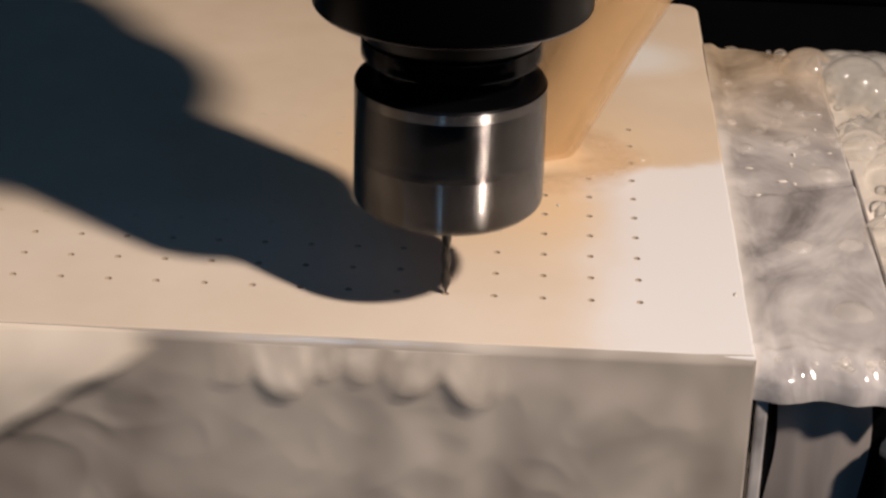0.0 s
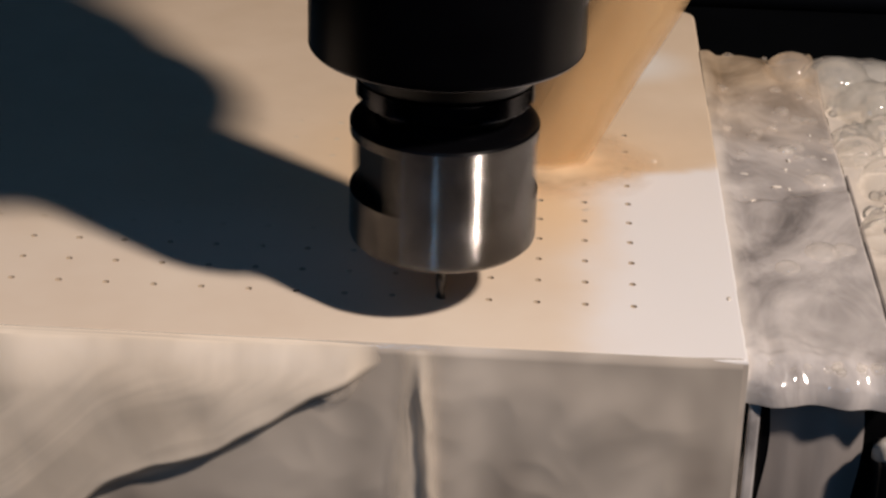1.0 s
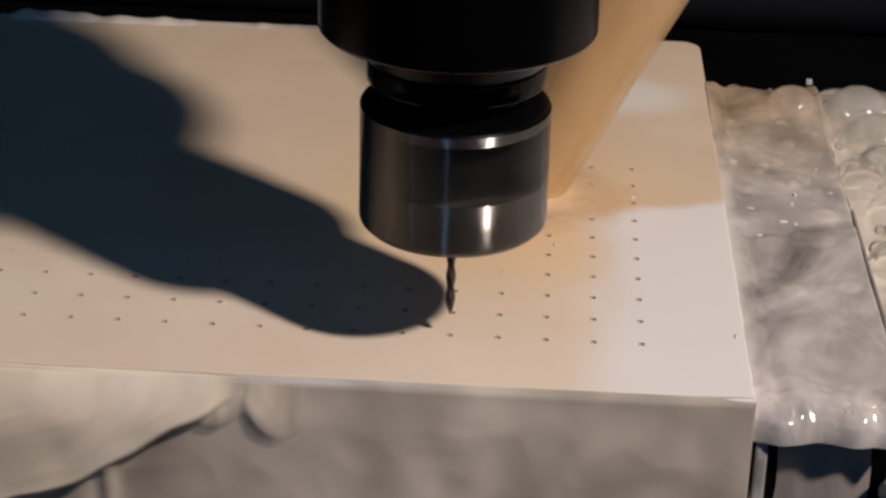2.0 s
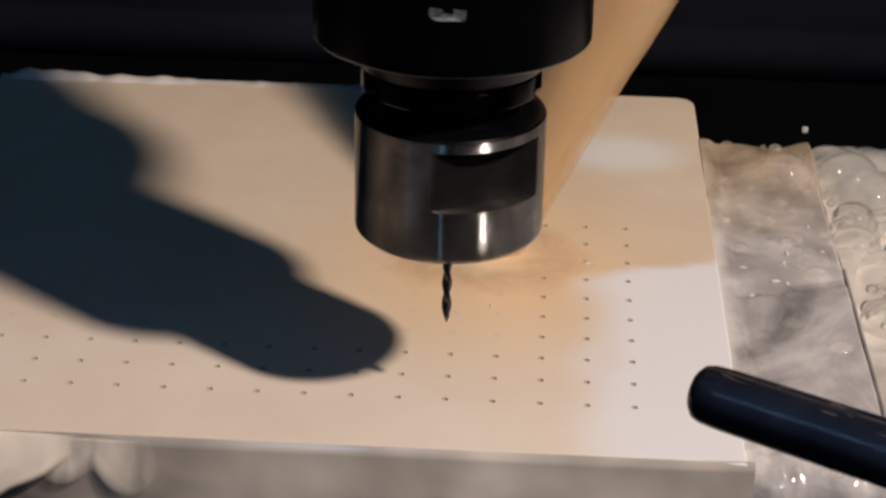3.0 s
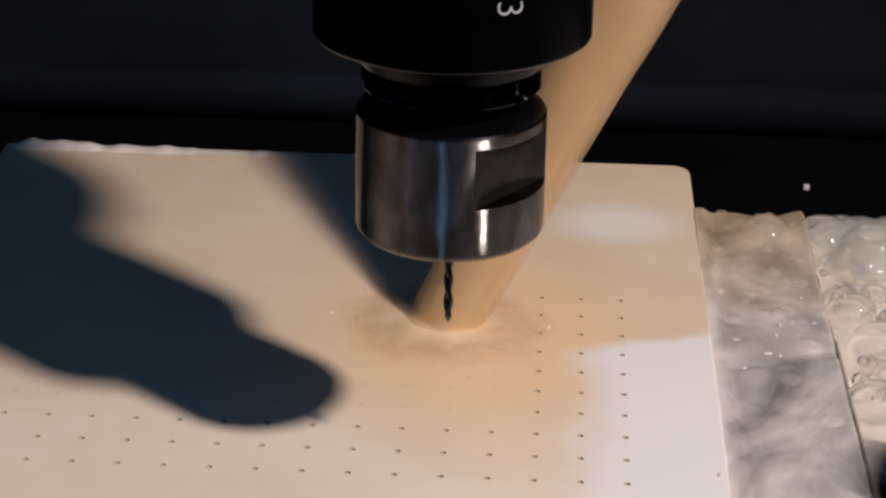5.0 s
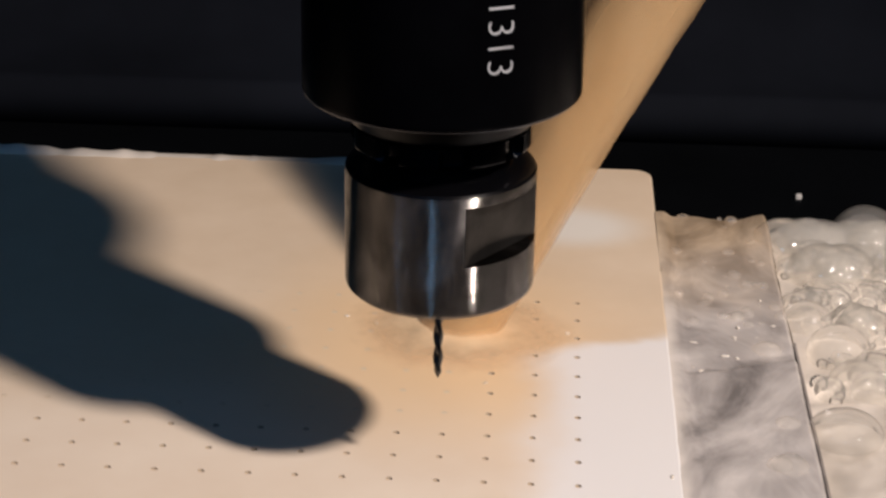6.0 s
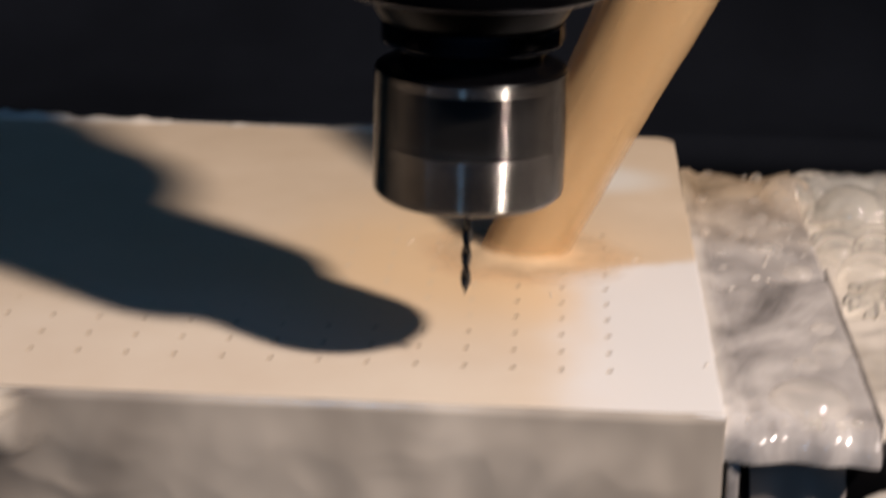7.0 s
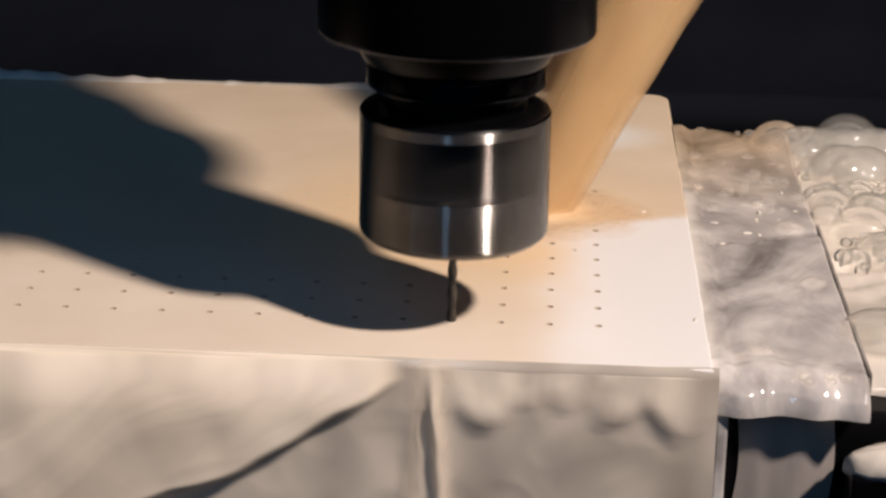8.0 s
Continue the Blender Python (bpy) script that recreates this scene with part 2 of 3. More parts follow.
def turned(profile, steps=96, shape=None):
    """A solid of revolution about z from (radius, height) pairs, closed at both ends; shape(x, y, z) may change a point."""
    bm = bmesh.new()
    rings = []
    for r, z in profile:
        ring = []
        for i in range(steps):
            a = 2 * math.pi * i / steps
            p = Vector((r * math.cos(a), r * math.sin(a), z))
            ring.append(bm.verts.new((shape(p) if shape else p) * U))
        rings.append(ring)
    for a, b in zip(rings, rings[1:]):
        for i in range(steps):
            bm.faces.new((a[i], a[(i + 1) % steps], b[(i + 1) % steps], b[i]))
    bm.faces.new(rings[0][::-1])
    bm.faces.new(rings[-1])
    bmesh.ops.recalc_face_normals(bm, faces=bm.faces)
    return bm


def sheet(nx, ny, place):
    """A grid of nx by ny cells whose corners place(u, v) gives, u and v from 0 to 1."""
    bm = bmesh.new()
    rows = [[bm.verts.new(Vector(place(i / nx, j / ny)) * U) for i in range(nx + 1)] for j in range(ny + 1)]
    for a, b in zip(rows, rows[1:]):
        for i in range(nx):
            bm.faces.new((a[i], a[i + 1], b[i + 1], b[i]))
    return bm


def slab(nx, ny, place, bottom):
    """A closed slab: a relief on top from place(u, v), a flat underside at the height bottom."""
    bm = bmesh.new()
    top = [[bm.verts.new(Vector(place(i / nx, j / ny)) * U) for i in range(nx + 1)] for j in range(ny + 1)]
    low = [[bm.verts.new((v.co.x, v.co.y, bottom * U)) for v in row] for row in top]
    for j in range(ny):
        for i in range(nx):
            bm.faces.new((top[j][i], top[j][i + 1], top[j + 1][i + 1], top[j + 1][i]))
            bm.faces.new((low[j][i], low[j + 1][i], low[j + 1][i + 1], low[j][i + 1]))
    for i in range(nx):
        bm.faces.new((low[0][i], low[0][i + 1], top[0][i + 1], top[0][i]))
        bm.faces.new((top[ny][i], top[ny][i + 1], low[ny][i + 1], low[ny][i]))
    for j in range(ny):
        bm.faces.new((top[j][0], top[j + 1][0], low[j + 1][0], low[j][0]))
        bm.faces.new((low[j][nx], low[j + 1][nx], top[j + 1][nx], top[j][nx]))
    return bm


def balls(items):
    """Many small spheres in one mesh: items of (matrix, fineness), the fineness 1 to 4."""
    kinds, points, faces = {}, [], []
    for m, fine in items:
        if fine not in kinds:
            one = bmesh.new()
            bmesh.ops.create_icosphere(one, subdivisions=fine, radius=1)
            one.verts.index_update()
            kinds[fine] = [v.co.copy() for v in one.verts], [[v.index for v in f.verts] for f in one.faces]
            one.free()
        start = len(points)
        points += [m @ v for v in kinds[fine][0]]
        faces += [[start + i for i in f] for f in kinds[fine][1]]
    mesh = bpy.data.meshes.new("balls")
    mesh.from_pydata(points, [], faces)
    bm = bmesh.new()
    bm.from_mesh(mesh)
    bpy.data.meshes.remove(mesh)
    return bm


def ease(x):
    x = max(0.0, min(1.0, x))
    return x * x * (3 - 2 * x)


def n3(x, y, z=0.0):
    return noise.noise(Vector((x, y, z)))


# ---- enclosure ----
def enclosure():
    def panel(name, *box, mat=WALL, label=""):
        return tagged(part(name, boxed(*box), mat), label, "wall", kind="structure")

    tagged(panel("floor", -90, 90, -80, 46, -12, -9.2, mat=FLOOR), "dark wet metal floor of the machine enclosure", "floor")
    panel("wall_left", -92, -90, -80, 64, -12, 90, label="dark sheet-metal side wall of the enclosure")
    panel("wall_right", 90, 92, -80, 64, -12, 90, label="dark sheet-metal side wall of the enclosure")

    def cove(u, v):
        # the floor sweeps up in a wide curve into the back wall
        if v < 0.5:
            a = math.pi / 2 * v * 2
            return -90 + 180 * u, 46 + 16 * math.sin(a), 6.8 - 16 * math.cos(a)
        return -90 + 180 * u, 62, 6.8 + 83 * (v - 0.5) * 2
    back = smooth(part("wall_back", sheet(24, 48, cove), WALL), 180)
    back.modifiers.new("plate", "SOLIDIFY").thickness = -2 * U
    tagged(back, "dark sheet-metal back of the enclosure sweeping up from the floor", "wall", kind="structure")


enclosure()

# ---- the drilled block on its vise ----
ROW = 1.02
X0, X1, Y0, Y1, DEEP = -14.2, 6.22, -2.12, 18.75, -6.0


def block():
    """A ceramic block with a grid of 17 by 10 drilled holes in its top."""
    bm = bmesh.new()
    cache = {}

    def vert(x, y, z):
        dx, dy = x - X1 + 0.55, y - Y1 + 0.55
        if dx > 0 and dy > 0:  # rounded far corner
            k = max(dx, dy) / math.hypot(dx, dy)
            x, y = X1 - 0.55 + dx * k, Y1 - 0.55 + dy * k
        key = (round(x, 4), round(y, 4), round(z, 4))
        if key not in cache:
            cache[key] = bm.verts.new(Vector(key) * U)
        return cache[key]

    b = 0.07  # worn edge
    left, right, near, far = -12.5, 4.5, -ROW / 2, ROW * 9.5
    for c in range(-12, 5):
        for r in range(10):
            cx, cy = c, r * ROW
            outer, inner = [], []
            rad = 0.078
            for k in range(8):
                a = math.pi / 4 * k
                dx, dy = math.cos(a), math.sin(a)
                m = max(abs(dx), abs(dy))
                outer.append(vert(cx + dx / m * 0.5, cy + dy / m * ROW / 2, 0))
                inner.append(vert(cx + dx * rad, cy + dy * rad, 0))
            for k in range(8):
                j = (k + 1) % 8
                bm.faces.new((inner[k], outer[k], outer[j], inner[j]))
    xs = [X0 + b, left] + [left + 0.5 * k for k in range(1, 34)] + [right, X1 - 0.55, X1 - 0.4, X1 - 0.22, X1 - b]
    ys = [Y0 + b, near] + [near + ROW / 2 * k for k in range(1, 20)] + [far, Y1 - 0.55, Y1 - 0.4, Y1 - 0.22, Y1 - b]
    for i in range(len(xs) - 1):
        for j in range(len(ys) - 1):
            if left <= xs[i] < right and near <= ys[j] < far:
                continue
            bm.faces.new([vert(xs[p], ys[q], 0) for p, q in ((i, j), (i + 1, j), (i + 1, j + 1), (i, j + 1))])
    ring = [(x, ys[0]) for x in xs] + [(xs[-1], y) for y in ys[1:]] + [(x, ys[-1]) for x in xs[-2::-1]] + [(xs[0], y) for y in ys[-2:0:-1]]

    def out(p, d, z):
        x = p[0] + (d if p[0] == xs[-1] else -d if p[0] == xs[0] else 0)
        y = p[1] + (d if p[1] == ys[-1] else -d if p[1] == ys[0] else 0)
        return vert(x, y, z)

    for (d0, z0), (d1, z1) in (((0, 0), (b * 0.7, -b * 0.3)), ((b * 0.7, -b * 0.3), (b, -b)), ((b, -b), (b, DEEP))):
        for p, q in zip(ring, ring[1:] + ring[:1]):
            bm.faces.new((out(p, d0, z0), out(p, d1, z1), out(q, d1, z1), out(q, d0, z0)))
    bm.faces.new([out(p, b, DEEP) for p in reversed(ring)])
    bmesh.ops.recalc_face_normals(bm, faces=bm.faces)
    ob = part("workpiece", bm, CERAMIC)
    # the bores: open along the near rows and the right columns, silted elsewhere
    cups = []
    for mat, deep in ((HOLE, 0.06), (SILT, 0.0024)):
        bm = bmesh.new()
        top = [bm.verts.new(Vector((0.0785 * math.cos(math.pi / 4 * k), 0.0785 * math.sin(math.pi / 4 * k), -0.002)) * U) for k in range(8)]
        low = [bm.verts.new(Vector((0.0785 * math.cos(math.pi / 4 * k), 0.0785 * math.sin(math.pi / 4 * k), -deep)) * U) for k in range(8)]
        for k in range(8):
            bm.faces.new((top[k], top[(k + 1) % 8], low[(k + 1) % 8], low[k]))
        bm.faces.new(low)
        cup = part("drilled_hole", bm, mat, ob)
        cups.append(cup.data)
        bpy.data.objects.remove(cup)
    for c in range(-12, 5):
        for r in range(10):
            bore = new("drilled_hole", cups[1 if c < 2 and r > 2 else 0])
            bore.parent, bore.location = ob, Vector((c, r * ROW, 0)) * U
    return tagged(ob, "wet cream ceramic block with a grid of small drilled holes", "workpiece")


workpiece = block()


def base():
    ob = new("vise")
    part("bed", boxed(-16, 18, -3.5, 20, -9.2, DEEP, 0.15), BODY, ob)
    stream = sheet(24, 40, lambda u, v: (6.75 + 1.9 * u + 0.2 * n3(v * 2, 1.1), -1.44 - 0.16 * math.sin(math.pi * u) * (1 + 0.5 * n3(u * 3, v * 2)), -1.0 - 4.9 * v))
    smooth(part("running_water", stream, STREAM, ob, "dull stream of coolant on the jaw"), 180)
    part("clamp_screw", boxed(8.95, 12.5, -2.6, -1.45, -5.6, -1.95, 0.1), BLACK, ob, "glossy black clamp block")
    part("jaw", boxed(6.6, 15.5, -1.4, 15.6, DEEP, -1.1, 0.12), BODY, ob, "black side jaw with water running over it")
    return tagged(ob, "black machine vise holding the ceramic block", "vise")


vise = base()


def ledge():
    """The flooded ledge beside the block: a clamp plate stands proud of its near half, mud silts up the far half."""
    def place(u, v):
        y = -2.15 + 18.3 * v
        x = 6.19 + 3.08 * u
        y += 0.5 * n3(x * 0.8, 3.3) * max(0, v * 20 - 19) + 0.2 * n3(x * 1.4, 9.3) * max(0, 1 - v * 20)
        z = -0.025 - 0.175 * ease(u * 6) + 0.08 * min(1, u * 4) * n3(x * 0.5, y * 0.33) + 0.03 * n3(x * 1.5, y * 1.0, 4)
        # the plate's far edge, and ripples crowding at the near lip
        plate = ease((6.3 + 0.35 * (x - 7.6) - y) / 0.3) * ease(u * 4)
        z += 0.07 * plate - 0.035 * ease((x - 7.3) / 0.9) * math.exp(-((y - 6.55 - 0.35 * (x - 7.6)) / 0.22) ** 2)
        z += 0.06 * max(0, 1 - v * 14) * n3(x * 3.5, y * 4.5, 6) + 0.02 * ease(u * 3) * (1 - abs(n3(x * 1.1 + y * 0.3, y * 0.55, 2.4)) * 3)
        # rounded pale lip of water along the block
        z += 0.05 * math.exp(-((u - 0.09) / 0.05) ** 2) * (1 + 0.6 * n3(y * 0.8, 2.2))
        z += (0.16 + 0.2 * n3(x * 0.9, 7.1)) * math.exp(-((1 - v) * 11 - 1.0) ** 2)
        z -= 0.45 * max(0, 1 - v * 28) ** 2 + 0.5 * max(0, v * 22 - 21) ** 2 + 0.1 * max(0, u * 40 - 39)
        return x, y, z
    bm = slab(100, 300, place, -0.95)
    ob = new("side_ledge")
    smooth(part("wet_top", bm, FLOOD, ob), 60)
    # dark bar stands in for the shade in the gap beside the pool
    part("gap_strip", boxed(9.285, 9.345, -1.6, 7.8, -0.6, -0.2, 0.012), STREAM, ob, "dark strip in place of the shaded gap along the ledge's outer side")
    part("end_strip", boxed(6.31, 6.56, -2.08, -1.5, -5.9, -0.45, 0.06), FLOOD, ob, "pale wet strip running down beside the block")
    return tagged(ob, "grey metal ledge flooded with milky coolant beside the block", "ledge")


def pool():
    def place(u, v):
        x = 9.36 + 9.5 * u
        y = -0.6 + 15.3 * v
        y += (0.6 * n3(x * 0.5, 7.7) + 0.25 * n3(x * 1.9, 1.7)) * v + 0.5 * n3(x * 0.9, 4.4) * (1 - v)
        z = -0.5 + 0.2 * n3(x * 0.5, y * 0.4, 9) + 0.09 * n3(x * 1.6, y * 1.4, 2) - 0.5 * max(0, 1 - v * 30) - 0.5 * max(0, v * 30 - 29)
        return x, y, z
    bm = slab(80, 130, place, -1.09)
    return tagged(smooth(part("coolant_pool", bm, POOL), 60), "milky coolant pooled on the vise jaw beside the ledge", "coolant")


side_ledge = ledge()
coolant_pool = pool()


def foam():
    """Thin-walled bubbles of many sizes, crowded on the pool and strewn on the ledge."""
    rng = random.Random(4)
    items = []

    def bubble(x, y, z, r, squash, fine=3):
        items.append((pose(x * U, y * U, z * U) @ Matrix.Diagonal((r * U, r * U, r * U * squash, 1)), fine))

    for k in range(260):
        x = 9.5 + 7.0 * rng.random() ** 1.1
        y = 14.6 - 9.5 * rng.random() ** 1.9
        r = rng.choice((0.16, 0.2, 0.26, 0.34, 0.34, 0.46, 0.6, 0.8)) * rng.uniform(0.8, 1.2)
        bubble(x, y, -0.45 + 0.1 * r, r, 0.85)
    for k in range(230):  # fine froth between them
        x, y = 9.5 + 6.5 * rng.random(), 14.4 - 9.0 * rng.random() ** 1.6
        bubble(x, y, -0.42 + 0.1 * n3(x, y), rng.uniform(0.06, 0.17), 0.8, 2)
    for k in range(40):  # along the near lip of the ledge
        x = rng.uniform(6.5, 9.2)
        bubble(x, -1.75 + rng.uniform(-0.25, 0.7) * rng.random(), -0.24, rng.uniform(0.05, 0.16), 0.7, 2)
    for k in range(46):  # silted far end of the ledge
        bubble(rng.uniform(6.6, 9.2), rng.uniform(8.5, 15.6), -0.2, rng.uniform(0.05, 0.24), 0.75, 2)
    for x, y, r in ((8.6, 7.3, 0.4), (8.75, 3.5, 0.35), (12.2, 13.9, 1.05)):
        bubble(x, y, -0.3, r, 0.8)
    ob = smooth(part("foam", balls(items), BUBBLE), 180)
    ob.visible_shadow = False
    return tagged(ob, "clear soapy bubbles of many sizes on the coolant", "foam", kind="stuff")


bubbles = foam()


def big_bubble(radius, squash):
    """A single dome of soap film, origin on the water."""
    bm = bmesh.new()
    bmesh.ops.create_icosphere(bm, subdivisions=4, radius=radius * U, matrix=Matrix.Diagonal((1, 1, squash, 1)))
    bmesh.ops.bisect_plane(bm, geom=bm.verts[:] + bm.edges[:] + bm.faces[:], plane_co=(0, 0, -0.12 * U), plane_no=(0, 0, -1), clear_outer=True)
    ob = smooth(part("bubble", bm, BUBBLE), 180)
    ob.visible_shadow = False
    return tagged(ob, "large clear soap bubble drifting on the flooded ledge", "bubble", "drifting bubbles")


drifting = [big_bubble(r, f) for r, f in ((0.95, 0.95), (0.85, 0.6), (0.75, 0.85), (0.55, 0.8), (0.3, 0.8), (0.42, 0.7))]


def froth():
    """A soft heap of froth on the clamp block under the ledge's corner."""
    def lumpy(p):
        k = 1 + 0.3 * n3(p.x * 1.6, p.y * 1.6, p.z * 2 + 3) + 0.1 * n3(p.x * 5, p.y * 5, p.z * 5)
        return Vector((9.85 + p.x * k * 1.35, -2.1 + p.y * k * 0.8, -1.96 + p.z * k))
    bm = turned([(0.75, -0.05), (0.78, 0.08), (0.72, 0.22), (0.6, 0.34), (0.42, 0.43), (0.22, 0.48), (0.06, 0.5)], 48, lumpy)
    return tagged(smooth(part("froth", bm, POOL), 180), "pale heap of froth on the black clamp block", "froth")


corner_froth = froth()


def curtain(x0, x1, seed, length, stand, fold, ridge, mat, label, name="water_curtain", soft=0.3, brow=0.0):
    """Slurry that rounds the front edge and runs down to length(x), in folds, ending in a thick rounded lip; ridge(x, s, full) adds its ropes."""
    def place(u, v):
        x = x0 + (x1 - x0) * u
        full = length(x)
        s = full * (1 - (1 - v) ** 1.5)
        ends = ease(u * 20) * ease((1 - u) * 14)
        lean = fold * n3(x * 0.4 + seed, s * 0.35, seed) + fold * 0.4 * n3(x * 0.9 - s * 0.5, s * 0.5, seed + 3)
        nose = math.sqrt(max(0.0, 1 - (1 - min(1.0, (full - s) / soft)) ** 2))
        out = 0.02 + (0.05 + brow * (1 - math.exp(-s / 0.55)) + ease(s / 1.1) * (stand + lean + ridge(x, s, full))) * nose * ends
        return x, Y0 - 0.012 + (0.1 if v == 0 else 0) - max(0.01, out), (0.012 if v == 0 else -0.02 - s)
    bm = sheet(300, 90, place)
    thin = bm.verts.layers.float.new("thickness")
    for v in bm.verts:
        x, z = v.co.x / U, v.co.z / U
        v[thin] = 0.0 if z > 0 else min(length(x) + z + 0.06, 0.5 * (x1 - x), 0.5 * (x - x0) + (2 if x0 < -10 else 0))
    ob = smooth(part(name, bm, mat), 180)
    return tagged(ob, label, "water")


def ropes(amount, across, along, seed):
    """Sharp-backed ropes of water; across and along set how they run to the lip."""
    def ridge(x, s, full):
        w = 0.5 * n3(x * 0.5, s * 0.5, seed)
        q = n3((full - s) * across + w, x * along + w, seed)
        r = n3((full - s) * across * 2.3 + w, x * along * 2.3, seed + 4)
        return amount * ((1 - 2.2 * abs(q)) + 0.4 * (1 - 2.2 * abs(r)))
    return ridge


curtain_left = curtain(-15.0, 0.0, 1.3, lambda x: min(5.6, 0.3 - x * 0.57 * (1 + 0.16 * n3(x * 0.45, 3.1)) + 0.07 * min(1, -x) * n3(x * 1.4, 6.0)), 0.08, 0.06, ropes(0.014, 0.5, 0.1, 2.0), CURTAIN, "smooth sheet of coolant slipping over the front edge of the block", brow=0.42)
curtain_mid = curtain(-0.4, 6.0, 5.7, lambda x: 0.7 + 0.85 * abs(n3(x * 0.8 + 0.4, 3.0)) ** 0.6 + 0.3 * n3(x * 0.5, 1.0), 0.11, 0.04, ropes(0.04, 0.4, 0.7, 7.0), VEIL, "short scalloped skirt of coolant lapping over the front edge", soft=0.22, brow=0.12)
curtain_right = curtain(-13.2, 6.75, 8.2, lambda x: 5.4 + 0.3 * n3(x * 1.3, 2.0), 0.03, 0.06, ropes(0.03, 0.5, 0.4, 5.0), RUNOFF, "grey-brown film of coolant running down the front of the block")
strand = curtain(-0.55, 0.75, 3.1, lambda x: 5.3 - 0.3 * abs(x), 0.06, 0.03, lambda x, s, full: 0.2 * math.exp(-((x - 0.12 - 0.09 * s + 0.05 * n3(s * 1.5, 2.0)) / (0.12 + 0.03 * s)) ** 2), CURTAIN, "bright rope of coolant running down the front of the block", "water_strand", brow=0.1)


def lumps():
    """Water standing proud along the far edge of the block."""
    def place(u, v):
        x = X0 + 0.2 + 13.5 * u
        a = math.pi * v
        h = max(0.015, 0.1 + 0.22 * n3(x * 0.55, 5.5) + 0.12 * n3(x * 1.7, 2.5)) * min(1, u * 20, (1 - u) * 20)
        return x, Y1 - 0.2 + 0.32 * -math.cos(a), -0.06 + (h + 0.05) * math.sin(a)
    bm = sheet(160, 10, place)
    return tagged(smooth(part("water_ridge", bm, POOL), 180), "low ridge of cloudy water along the far edge of the block", "water")


water_ridge = lumps()


def drops():
    """Beads on the block and a ragged string of them along the ledge's front."""
    rng = random.Random(8)
    bm = bmesh.new()

    def bead(x, y, z, r):
        m = pose(x * U, y * U, z * U, 0, 0, rng.uniform(0, 180)) @ Matrix.Diagonal((r * U * rng.uniform(1.2, 3.2), r * U, r * U * rng.uniform(0.6, 1.0), 1))
        bmesh.ops.create_icosphere(bm, subdivisions=2, radius=1, matrix=m)

    for k in range(3):
        bead(rng.uniform(-1, 6), rng.uniform(-1.7, 9), 0, rng.uniform(0.025, 0.06))
    for k in range(44):
        bead(rng.uniform(6.6, 9.1), -1.6 + 16 * rng.random() ** 1.5, -0.19, rng.uniform(0.015, 0.05))
    return tagged(smooth(part("droplets", bm, DROP), 180), "milky water beads on the wet block and ledge", "droplets", kind="stuff")


droplets = drops()
speck = part("chip", boxed(12.3, 12.55, 39.9, 40.1, -9.2, -8.98, 0.05), CHIP)
tagged(speck, "small white chip lying on the dark floor", "chip")


